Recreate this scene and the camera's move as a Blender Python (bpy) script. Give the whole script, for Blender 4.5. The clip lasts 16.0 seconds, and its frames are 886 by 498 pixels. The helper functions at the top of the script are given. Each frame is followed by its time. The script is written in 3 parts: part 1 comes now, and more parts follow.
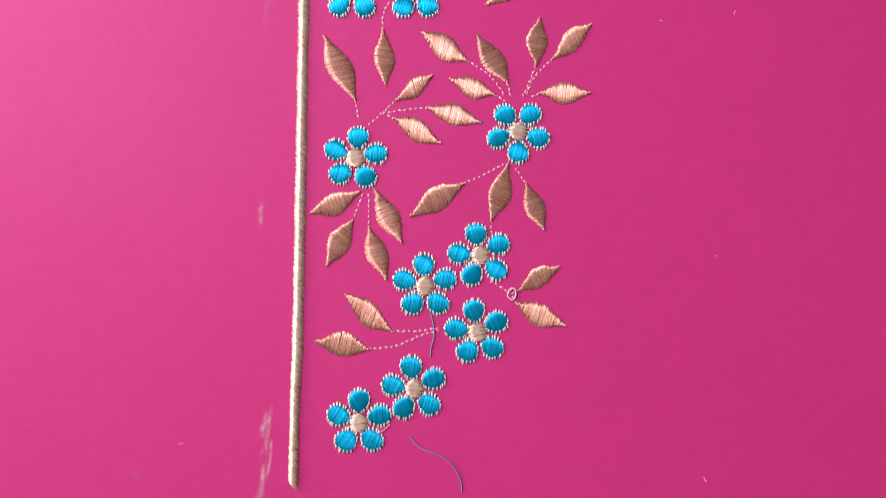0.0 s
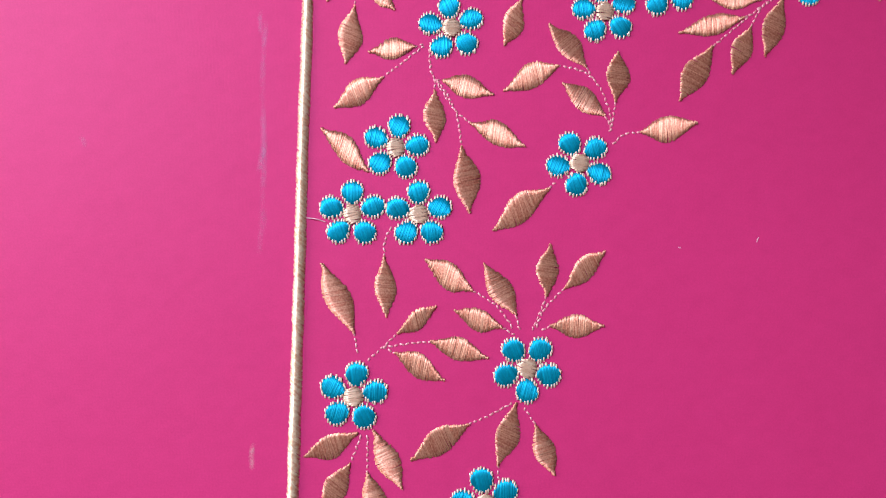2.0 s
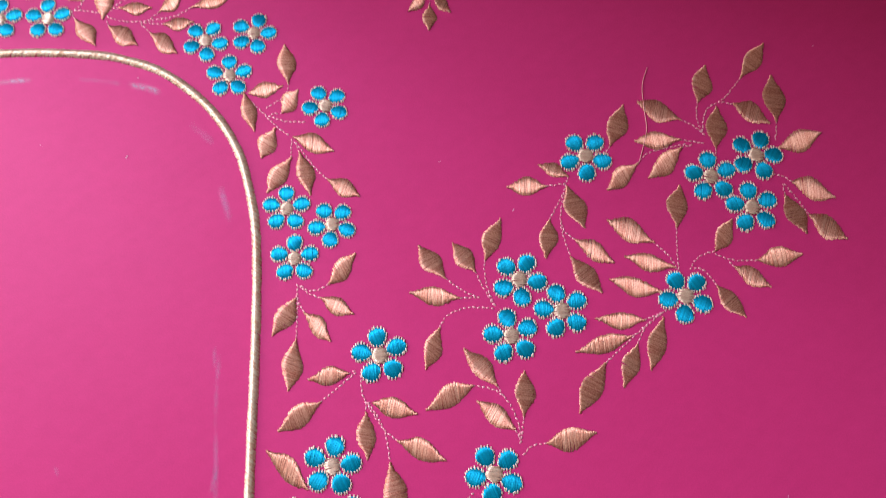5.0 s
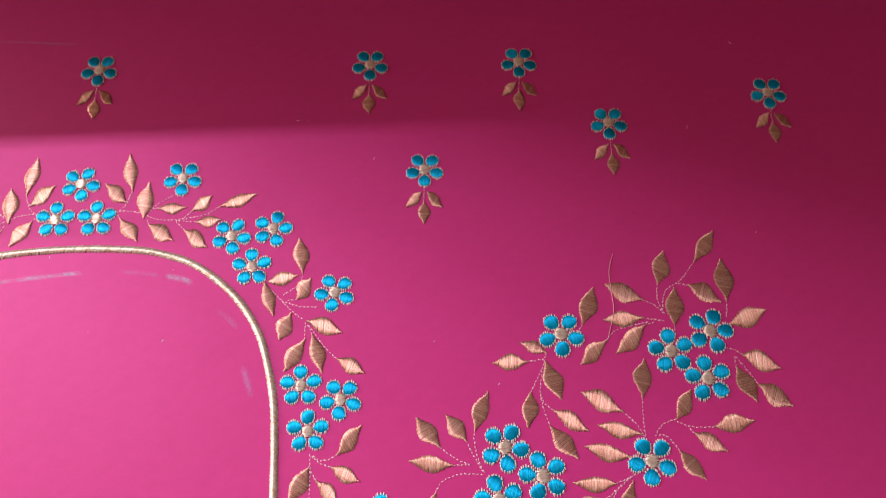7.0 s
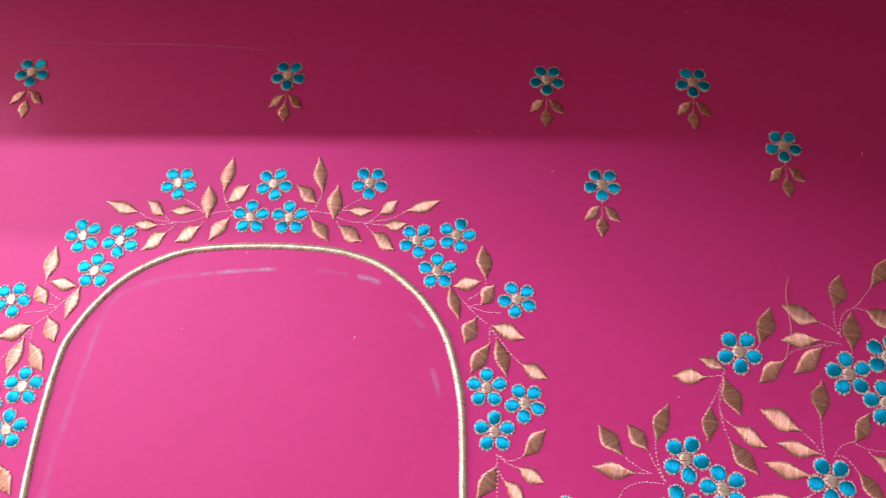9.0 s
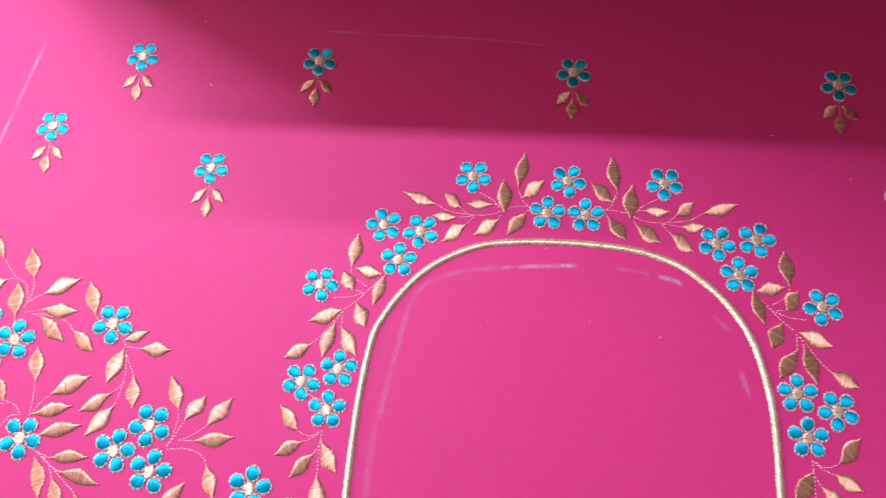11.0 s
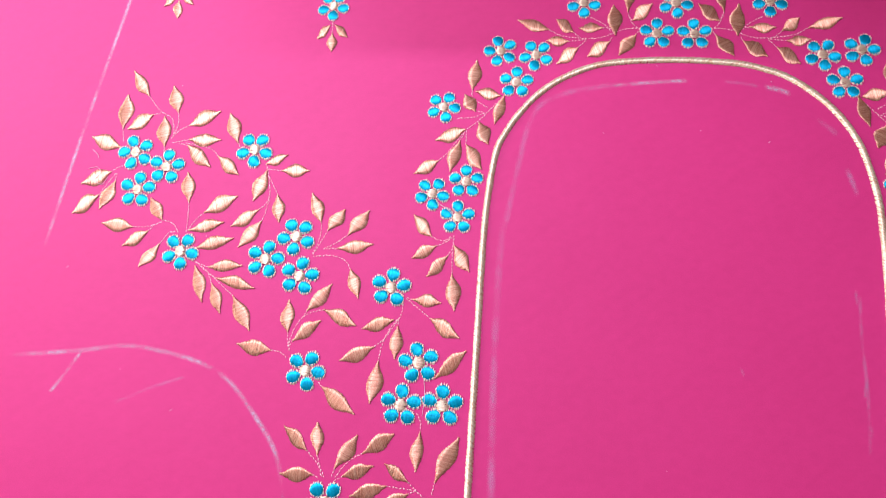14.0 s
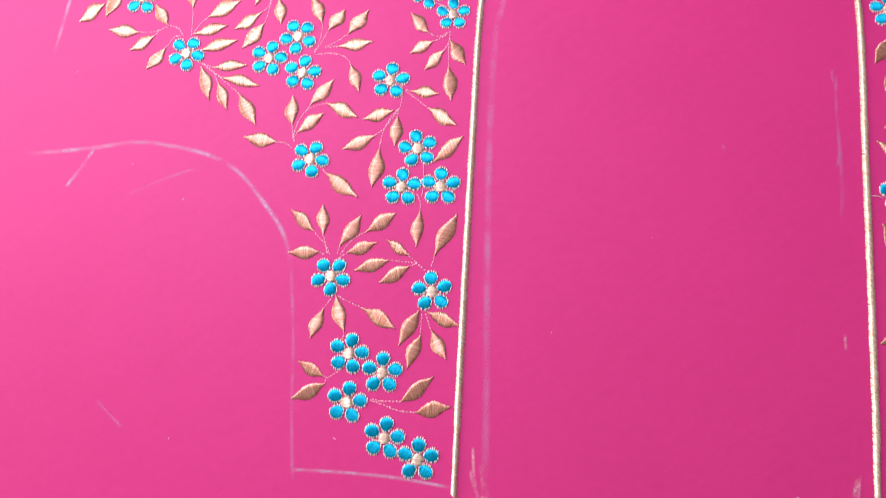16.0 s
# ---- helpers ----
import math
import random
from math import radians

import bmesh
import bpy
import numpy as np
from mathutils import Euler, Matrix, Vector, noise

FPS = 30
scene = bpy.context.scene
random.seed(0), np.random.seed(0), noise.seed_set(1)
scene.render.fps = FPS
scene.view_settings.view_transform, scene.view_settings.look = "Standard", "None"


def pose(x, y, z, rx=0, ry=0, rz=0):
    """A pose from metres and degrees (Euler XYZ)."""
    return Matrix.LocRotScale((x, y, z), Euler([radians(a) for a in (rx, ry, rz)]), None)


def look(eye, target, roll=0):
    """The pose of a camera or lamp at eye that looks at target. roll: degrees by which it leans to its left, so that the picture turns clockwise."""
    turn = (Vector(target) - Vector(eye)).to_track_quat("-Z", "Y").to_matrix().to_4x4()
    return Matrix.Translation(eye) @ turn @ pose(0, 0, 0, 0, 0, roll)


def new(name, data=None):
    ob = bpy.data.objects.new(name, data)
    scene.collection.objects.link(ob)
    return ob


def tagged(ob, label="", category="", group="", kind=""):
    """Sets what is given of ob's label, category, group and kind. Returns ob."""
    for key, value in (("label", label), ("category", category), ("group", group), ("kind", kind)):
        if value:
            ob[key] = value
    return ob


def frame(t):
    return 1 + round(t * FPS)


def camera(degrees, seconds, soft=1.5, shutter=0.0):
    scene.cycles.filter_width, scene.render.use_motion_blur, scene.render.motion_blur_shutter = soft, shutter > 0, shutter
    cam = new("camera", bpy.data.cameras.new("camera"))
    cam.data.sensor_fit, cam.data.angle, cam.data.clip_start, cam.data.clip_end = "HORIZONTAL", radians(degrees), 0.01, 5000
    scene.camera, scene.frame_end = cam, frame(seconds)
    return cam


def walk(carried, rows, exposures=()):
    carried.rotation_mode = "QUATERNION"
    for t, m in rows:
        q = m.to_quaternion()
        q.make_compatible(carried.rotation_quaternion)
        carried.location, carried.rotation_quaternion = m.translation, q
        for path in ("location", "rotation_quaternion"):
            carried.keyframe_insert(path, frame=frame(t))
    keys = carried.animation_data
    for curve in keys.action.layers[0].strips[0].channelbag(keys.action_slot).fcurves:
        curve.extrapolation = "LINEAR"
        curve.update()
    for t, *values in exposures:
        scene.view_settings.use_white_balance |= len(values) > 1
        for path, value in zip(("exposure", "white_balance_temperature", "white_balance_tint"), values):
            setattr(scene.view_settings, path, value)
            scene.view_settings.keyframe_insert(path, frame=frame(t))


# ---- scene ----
cam = camera(59.54, 16.0, 0.95, 0.35)
ROWS = [
    (0, 0.11411, 0.10326, 0.20517, 3.787, -0.949, -0.470),
    (0.5, 0.11313, 0.12218, 0.19785, 3.833, -0.967, -0.259),
    (1, 0.11199, 0.14292, 0.18866, 3.558, -1.028, -0.373),
    (1.5, 0.11440, 0.15421, 0.19195, 4.866, -0.994, -0.096),
    (2, 0.11478, 0.16042, 0.19691, 5.202, -0.614, -0.041),
    (2.5, 0.11513, 0.16704, 0.20445, 7.091, -1.406, -0.102),
    (3, 0.11917, 0.17420, 0.20859, 8.956, -1.047, -0.624),
    (3.5, 0.12454, 0.18409, 0.20943, 8.948, -1.105, -1.223),
    (4, 0.12764, 0.19175, 0.21359, 10.938, -1.414, -1.493),
    (4.5, 0.12997, 0.19989, 0.21987, 12.261, -1.689, -1.774),
    (5, 0.13464, 0.20867, 0.23626, 14.410, -0.664, -2.097),
    (5.2, 0.13664, 0.21164, 0.24171, 15.010, -0.013, -2.225),
    (7.3, 0.13855, 0.22796, 0.28979, 21.672, -0.379, -2.819),
    (7.5, 0.13593, 0.22653, 0.29375, 21.967, -0.550, -2.845),
    (8, 0.12277, 0.22629, 0.29308, 21.879, -0.491, -1.987),
    (8.5, 0.10508, 0.22932, 0.29296, 20.778, -0.174, -0.564),
    (9, 0.08223, 0.22974, 0.29517, 20.593, 1.532, 0.819),
    (9.5, 0.05019, 0.22854, 0.29810, 20.176, 0.703, 2.395),
    (10, 0.01842, 0.23468, 0.29968, 19.368, 0.490, 2.970),
    (10.2, 0.00966, 0.23493, 0.30175, 19.166, 0.906, 3.125),
    (12.3, -0.05752, 0.21555, 0.31055, 18.475, 7.252, 5.296),
    (12.5, -0.05574, 0.21200, 0.31020, 17.498, 7.725, 4.843),
    (13, -0.05594, 0.20084, 0.30836, 16.177, 7.265, 4.232),
    (13.5, -0.05633, 0.18872, 0.31515, 14.935, 7.093, 3.713),
    (14, -0.05790, 0.17239, 0.31921, 14.365, 6.193, 3.433),
    (14.5, -0.05812, 0.15912, 0.32282, 13.965, 5.888, 2.711),
    (15, -0.05728, 0.14165, 0.32950, 12.706, 6.311, 2.483),
    (15.5, -0.05469, 0.11887, 0.32576, 11.731, 5.689, 2.288),
    (16, -0.05653, 0.09964, 0.32063, 10.778, 5.723, 2.717),
]
EXPOSURES = [(0.0, -0.09), (3.0, -0.14), (5.0, -0.23), (8.5, -0.21), (10.0, -0.22), (12.5, -0.26), (16.0, -0.17)]
walk(cam, [(t, pose(x, y, z, rx, ry, rz)) for t, x, y, z, rx, ry, rz in ROWS], EXPOSURES)

# ---- light ----
world = bpy.data.worlds.new("room_dim")
world.use_nodes = True
world.node_tree.nodes["Background"].inputs[0].default_value = (1.0, 0.93, 0.85, 1)
world.node_tree.nodes["Background"].inputs[1].default_value = 0.3
scene.world = world


def area_lamp(name, at, target, sx, sy, watts, colour):
    data = bpy.data.lights.new(name, "AREA")
    data.shape, data.size, data.size_y, data.energy, data.color = "RECTANGLE", sx, sy, watts, colour
    ob = new(name, data)
    ob.matrix_world = look(at, target)
    return ob


# daylight from the window in the left wall, and a pair of added narrow lamps high on the left, end-on to the cloth
area_lamp("window_daylight", (-2.15, 0.95, 0.90), (0.0, 0.20, 0.0), 1.3, 1.2, 54.0, (1.0, 0.89, 0.82))
# no known fixture: both lamps are placed to throw the two shadow edges
area_lamp("shadow_edge_lamp", (-0.55, 0.691, 1.00), (-0.55, 0.691, 0.0), 0.16, 0.010, 13.8, (0.85, 0.85, 1.0))
area_lamp("shadow_edge_lamp", (-0.54, 0.751, 1.00), (-0.54, 0.751, 0.0), 0.14, 0.012, 5.6, (0.85, 0.85, 1.0))

# ---- materials ----


def material(name):
    m = bpy.data.materials.new(name)
    m.use_nodes = True
    return m, m.node_tree.nodes, m.node_tree.links, m.node_tree.nodes["Principled BSDF"]


def setin(node, **values):
    for key, value in values.items():
        node.inputs[key.replace("_", " ")].default_value = value


def noise_node(nodes, links, scale, detail=3.0, rough=0.5, stretch=None):
    co = nodes.new("ShaderNodeTexCoord")
    n = nodes.new("ShaderNodeTexNoise")
    setin(n, Scale=scale, Detail=detail, Roughness=rough)
    if stretch:
        mp = nodes.new("ShaderNodeMapping")
        mp.inputs["Scale"].default_value = stretch
        links.new(co.outputs["Object"], mp.inputs["Vector"])
        links.new(mp.outputs["Vector"], n.inputs["Vector"])
    else:
        links.new(co.outputs["Object"], n.inputs["Vector"])
    return n


def ramp(nodes, links, source, stops):
    r = nodes.new("ShaderNodeValToRGB")
    while len(r.color_ramp.elements) < len(stops):
        r.color_ramp.elements.new(0.5)
    for e, (p, c) in zip(r.color_ramp.elements, stops):
        e.position, e.color = p, (*c, 1)
    links.new(source, r.inputs[0])
    return r


def bump(nodes, links, source, distance, strength, after=None):
    b = nodes.new("ShaderNodeBump")
    setin(b, Strength=strength, Distance=distance)
    links.new(source, b.inputs["Height"])
    if after:
        links.new(after.outputs[0], b.inputs["Normal"])
    return b


def fabric_material():
    m, nodes, links, p = material("magenta_silk")
    broad = noise_node(nodes, links, 9.0, 3.0)
    slub = noise_node(nodes, links, 240.0, 4.0, 0.65, (0.9, 1.2, 1.0))
    grain = noise_node(nodes, links, 2200.0, 2.0, 0.6)
    mix = nodes.new("ShaderNodeMath")
    mix.operation = "ADD"
    links.new(broad.outputs[0], mix.inputs[0])
    links.new(slub.outputs[0], mix.inputs[1])
    mix2 = nodes.new("ShaderNodeMath")
    mix2.operation = "MULTIPLY_ADD"
    mix2.inputs[1].default_value = 1.6
    links.new(mix.outputs[0], mix2.inputs[2])
    twill = noise_node(nodes, links, 260.0, 2.0, 0.5, (7.0, 1.0, 1.0))
    twill.inputs["Vector"].links[0].from_node.vector_type = "TEXTURE"
    twill.inputs["Vector"].links[0].from_node.inputs["Rotation"].default_value = (0, 0, math.radians(38))
    both = nodes.new("ShaderNodeMath")
    both.operation = "MULTIPLY_ADD"
    both.inputs[1].default_value = 0.25
    links.new(twill.outputs[0], both.inputs[0])
    links.new(grain.outputs[0], both.inputs[2])
    links.new(both.outputs[0], mix2.inputs[0])
    half = nodes.new("ShaderNodeMath")
    half.operation = "MULTIPLY"
    half.inputs[1].default_value = 0.24
    links.new(mix2.outputs[0], half.inputs[0])
    col = ramp(nodes, links, half.outputs[0], [(0.34, (0.60, 0.032, 0.204)), (0.66, (0.71, 0.044, 0.253))])
    links.new(col.outputs[0], p.inputs["Base Color"])
    # warp and weft threads, three to the millimetre
    co = nodes.new("ShaderNodeTexCoord")
    waves = []
    for direction in ("X", "Y"):
        w = nodes.new("ShaderNodeTexWave")
        w.bands_direction = direction
        setin(w, Scale=900.0, Distortion=4.0, Detail=2.0, Detail_Scale=0.3)
        links.new(co.outputs["Object"], w.inputs["Vector"])
        waves.append(w)
    weave = nodes.new("ShaderNodeMath")
    weave.operation = "MAXIMUM"
    links.new(waves[0].outputs["Fac"], weave.inputs[0])
    links.new(waves[1].outputs["Fac"], weave.inputs[1])
    b1 = bump(nodes, links, weave.outputs[0], 0.00006, 0.12)
    b2 = bump(nodes, links, slub.outputs[0], 0.0003, 0.08, b1)
    pucker = noise_node(nodes, links, 45.0, 2.0)
    b3 = bump(nodes, links, pucker.outputs[0], 0.0015, 0.12, b2)
    links.new(b3.outputs[0], p.inputs["Normal"])
    setin(p, Roughness=0.57, Specular_IOR_Level=0.46, Sheen_Weight=0.10, Sheen_Roughness=0.4)
    p.inputs["Sheen Tint"].default_value = (1.0, 0.35, 0.75, 1)
    p.inputs["Specular Tint"].default_value = (1.0, 0.63, 0.91, 1)
    return m


def thread_material(name, dark, light, metallic, rough, spec=0.5, grain=1400.0, island=0.6, gloss=0.8, spread=(0.1, 0.9)):
    """Shiny yarn: every stitch has its own shade, with fine streaks along it."""
    m, nodes, links, p = material(name)
    geo = nodes.new("ShaderNodeNewGeometry")
    fine = noise_node(nodes, links, grain, 2.0)
    add = nodes.new("ShaderNodeMath")
    add.operation = "MULTIPLY_ADD"
    add.inputs[1].default_value = island
    links.new(geo.outputs["Random Per Island"], add.inputs[0])
    part_of = nodes.new("ShaderNodeMath")
    part_of.operation = "MULTIPLY"
    part_of.inputs[1].default_value = 1.0 - island
    links.new(fine.outputs[0], part_of.inputs[0])
    links.new(part_of.outputs[0], add.inputs[2])
    col = ramp(nodes, links, add.outputs[0], [(spread[0], dark), (spread[1], light)])
    links.new(col.outputs[0], p.inputs["Base Color"])
    b = bump(nodes, links, fine.outputs[0], 0.0001, 0.12)
    links.new(b.outputs[0], p.inputs["Normal"])
    # light runs along the yarn in a narrow lobe and fans out across it
    if gloss:
        att = nodes.new("ShaderNodeAttribute")
        att.attribute_name = "across"
        world = nodes.new("ShaderNodeVectorTransform")
        world.vector_type, world.convert_from, world.convert_to = "VECTOR", "OBJECT", "WORLD"
        links.new(att.outputs["Vector"], world.inputs[0])
        links.new(world.outputs[0], p.inputs["Tangent"])
    setin(p, Metallic=metallic, Roughness=rough, Specular_IOR_Level=spec, Anisotropic=gloss)
    return m


def chalk_material(name, colour, cover):
    m, nodes, links, p = material(name)
    grain = noise_node(nodes, links, 700.0, 4.0, 0.7)
    patch = noise_node(nodes, links, 90.0, 2.0, 0.5)
    mul = nodes.new("ShaderNodeMath")
    mul.operation = "MULTIPLY"
    links.new(grain.outputs[0], mul.inputs[0])
    links.new(patch.outputs[0], mul.inputs[1])
    a = nodes.new("ShaderNodeMapRange")
    setin(a, From_Min=0.12, From_Max=0.38, To_Min=0.0, To_Max=cover)
    links.new(mul.outputs[0], a.inputs[0])
    att = nodes.new("ShaderNodeAttribute")
    att.attribute_name = "cover"
    mul2 = nodes.new("ShaderNodeMath")
    mul2.operation = "MULTIPLY"
    links.new(a.outputs[0], mul2.inputs[0])
    links.new(att.outputs["Fac"], mul2.inputs[1])
    links.new(mul2.outputs[0], p.inputs["Alpha"])
    setin(p, Base_Color=(*colour, 1), Roughness=0.9, Specular_IOR_Level=0.1)
    return m


def paint_material(name, colour, rough=0.6):
    m, nodes, links, p = material(name)
    n = noise_node(nodes, links, 6.0, 4.0)
    col = ramp(nodes, links, n.outputs[0], [(0.3, tuple(c * 0.88 for c in colour)), (0.7, colour)])
    links.new(col.outputs[0], p.inputs["Base Color"])
    links.new(bump(nodes, links, n.outputs[0], 0.002, 0.2).outputs[0], p.inputs["Normal"])
    setin(p, Roughness=rough)
    return m


FABRIC = fabric_material()
GOLD = thread_material("copper_gold_thread", (0.60, 0.185, 0.130), (1.0, 0.67, 0.51), 0.76, 0.57, 1.0, 1900.0, 0.26, 0.92, (0.24, 0.76))
PALE = thread_material("pale_gold_thread", (0.72, 0.52, 0.42), (1.0, 0.92, 0.82), 0.15, 0.45, 0.9, 1100.0, 0.6, 0.6)
CENTRE = thread_material("centre_gold_thread", (0.64, 0.39, 0.27), (1.0, 0.90, 0.75), 0.40, 0.47, 1.0, 1300.0, 0.45, 0.80)
BLUE = thread_material("turquoise_silk_thread", (0.0, 0.33, 0.55), (0.0, 0.58, 0.94), 0.65, 0.56, 0.3, gloss=0.78)
STEM = thread_material("fine_rose_gold_thread", (0.74, 0.26, 0.36), (0.98, 0.56, 0.66), 0.25, 0.42, gloss=0.3)
CORD = thread_material("couched_gold_cord", (0.74, 0.46, 0.29), (1.0, 0.93, 0.75), 0.48, 0.46, 0.9, 1300.0, 0.22, 0.80, (0.32, 0.62))
LOOSE_BLUE = thread_material("loose_blue_thread", (0.12, 0.22, 0.42), (0.25, 0.36, 0.60), 0.0, 0.5, gloss=0.0)
LOOSE_ROSE = thread_material("loose_rose_gold_thread", (0.55, 0.20, 0.26), (0.90, 0.50, 0.52), 0.2, 0.5, gloss=0.0, spread=(0.35, 0.65))
LOOSE_PINK = thread_material("loose_pale_thread", (0.85, 0.55, 0.75), (0.95, 0.75, 0.9), 0.0, 0.5, gloss=0.0)
CHALK = chalk_material("tailor_chalk", (0.74, 0.74, 1.0), 0.62)
SCUFF = chalk_material("rubbed_chalk", (0.66, 0.60, 1.0), 0.27)
PALE_CHALK = chalk_material("pale_pink_chalk", (1.0, 0.80, 0.90), 0.72)
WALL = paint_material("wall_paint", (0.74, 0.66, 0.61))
# darker copy of the wall colour, so unseen walls bounce less light
LOW_BOUNCE_WALL = paint_material("low_bounce_wall", (0.42, 0.36, 0.33))
WOOD = paint_material("table_wood", (0.30, 0.19, 0.11))
# colour of the added light blocker, which also gives a reddish bounce
BLOCKER_RED = paint_material("blocker_red", (0.42, 0.17, 0.12), 0.5)

# ---- helpers for meshes ----
MM = 0.001


def mesh_from(name, verts, faces, mat, smooth=True):
    me = bpy.data.meshes.new(name)
    me.from_pydata([(x * MM, y * MM, z * MM) for x, y, z in verts], [], faces)
    me.materials.append(mat)
    if smooth:
        me.polygons.foreach_set("use_smooth", [True] * len(me.polygons))
    return me


def yarn_mesh(name, verts, faces, mat):
    """A mesh of strands that knows, at each vertex, which way lies across its yarn."""
    me = mesh_from(name, verts, faces, mat)
    across = []
    for k in range(0, len(verts), 3):
        d = (Vector(verts[k]) - Vector(verts[k + 2])).normalized()
        across += [d.x, d.y, d.z] * 3
    me.attributes.new("across", "FLOAT_VECTOR", "POINT").data.foreach_set("vector", across)
    return me


def child(name, me, parent, m=None, label=""):
    ob = new(name, me)
    ob.parent = parent
    if m is not None:
        ob.matrix_basis = m
    return tagged(ob, label) if label else ob


def at_mm(x, y, z=0.0, turn=0.0):
    return pose(x * MM, y * MM, z * MM, 0, 0, turn)


def strand(verts, faces, pts, width, drop):
    """One stitch: a ridge of yarn that follows pts, its edges lower than its crown by drop."""
    base = len(verts)
    n = len(pts)
    for i, p in enumerate(pts):
        a, b = pts[max(i - 1, 0)], pts[min(i + 1, n - 1)]
        dx, dy = b[0] - a[0], b[1] - a[1]
        q = math.hypot(dx, dy) or 1.0
        ox, oy = -dy / q * width / 2, dx / q * width / 2
        verts += [(p[0] + ox, p[1] + oy, p[2] - drop), p, (p[0] - ox, p[1] - oy, p[2] - drop)]
    for i in range(n - 1):
        k = base + 3 * i
        faces += [(k + 1, k, k + 3, k + 4), (k + 2, k + 1, k + 4, k + 5)]


ACROSS = (0.0, 0.06, 0.16, 0.32, 0.5, 0.68, 0.84, 0.94, 1.0)


def arch(x0, y0, x1, y1, high, low=0.12, power=4.0):
    """A stitch over padding from one edge to the other: steep at the rims, flat on top."""
    return [(x0 + (x1 - x0) * u, y0 + (y1 - y0) * u, low + high * (1 - abs(2 * u - 1) ** power)) for u in ACROSS]


def smooth_line(pts, step):
    """Places at even steps along a rounded line through pts."""
    fine = []
    for i in range(len(pts) - 1):
        p0, p1, p2, p3 = (Vector(pts[max(0, min(len(pts) - 1, k))]) for k in (i - 1, i, i + 1, i + 2))
        for j in range(12):
            u = j / 12
            fine.append(0.5 * (2 * p1 + (p2 - p0) * u + (2 * p0 - 5 * p1 + 4 * p2 - p3) * u * u + (3 * p1 - p0 - 3 * p2 + p3) * u ** 3))
    fine.append(Vector(pts[-1]))
    out, left_over = [fine[0]], 0.0
    for a, b in zip(fine, fine[1:]):
        q = (b - a).length
        s = step - left_over
        while s <= q and q > 0:
            out.append(a.lerp(b, s / q))
            s += step
        left_over = (left_over + q) % step
    return out


# ---- the parts of the embroidery ----


def leaf_mesh(length, width, bend, slant, rnd):
    """A satin-stitched leaf from its base at the origin to its tip along x."""
    verts, faces = [], []
    n = max(8, int(length / 0.27))
    skew = rnd.uniform(-0.10, 0.10)
    lift = 0.0
    for i in range(n + 1):
        s = i / n
        half = width / 2 * (0.085 + 0.90 * math.sin(math.pi * s ** (1.0 + skew)) ** 1.5)
        mid = bend * length * (math.sin(math.pi * s) ** 2 - 0.35 * math.sin(math.pi * s))
        sl = slant * half
        # neighbouring stitches bunch and part, and now and then one lies low or crosses
        lift = 0.6 * lift + rnd.uniform(-0.04, 0.04) - (0.10 if rnd.random() < 0.08 else 0.0)
        fan = rnd.uniform(-0.22, 0.22)
        x = length * s + rnd.uniform(-0.08, 0.08)
        a = arch(x - sl - fan, mid - half + rnd.uniform(-0.22, 0.14), x + sl + fan, mid + half + rnd.uniform(-0.14, 0.22),
                 0.22 + 0.05 * half + lift, 0.16 + rnd.uniform(0, 0.08), 4.6)
        strand(verts, faces, a, 0.42 + rnd.uniform(-0.07, 0.07), 0.11)
    return yarn_mesh("leaf", verts, faces, GOLD)


PETAL_OUT, PETAL_IN, PETAL_HALF = 2.90, 3.05, 2.66


def petal_rim(a, grow=0.0):
    """A place on the egg-shaped rim of a petal whose narrow end looks towards the flower's middle."""
    c, s = math.cos(a), math.sin(a)
    narrow = 1.0 + 0.12 * c
    return Vector(((PETAL_OUT if c > 0 else PETAL_IN) * c + grow * c, (PETAL_HALF * narrow + grow) * s, 0.0))


def petal_mesh(rnd, grain):
    """A padded petal, its middle at the origin, pointing along x, its stitches running at the angle grain."""
    verts, faces = [], []
    d = Vector((math.cos(math.radians(grain)), math.sin(math.radians(grain)), 0.0))
    q = Vector((-d.y, d.x, 0.0))
    rim = [petal_rim(math.tau * k / 72) for k in range(72)]
    low, high = min(p.dot(q) for p in rim), max(p.dot(q) for p in rim)
    n = 15
    for i in range(n):
        o = low + (high - low) * (i + 0.5) / n
        cuts = []
        for p0, p1 in zip(rim, rim[1:] + rim[:1]):
            u0, u1 = p0.dot(q) - o, p1.dot(q) - o
            if (u0 < 0) != (u1 < 0):
                cuts.append(p0.lerp(p1, u0 / (u0 - u1)).dot(d))
        if len(cuts) < 2:
            continue
        fan = rnd.uniform(-0.13, 0.13)
        t0, t1 = min(cuts) - rnd.uniform(0, 0.15), max(cuts) + rnd.uniform(0, 0.15)
        p0, p1 = d * t0 + q * (o - fan), d * t1 + q * (o + fan)
        half = (t1 - t0) / 2
        a = arch(p0.x, p0.y, p1.x, p1.y, 0.30 + 0.10 * half + rnd.uniform(-0.06, 0.04), 0.16 + rnd.uniform(0, 0.07), 3.6)
        strand(verts, faces, a, 0.50 + rnd.uniform(-0.05, 0.05), 0.13)
    return yarn_mesh("petal", verts, faces, BLUE)


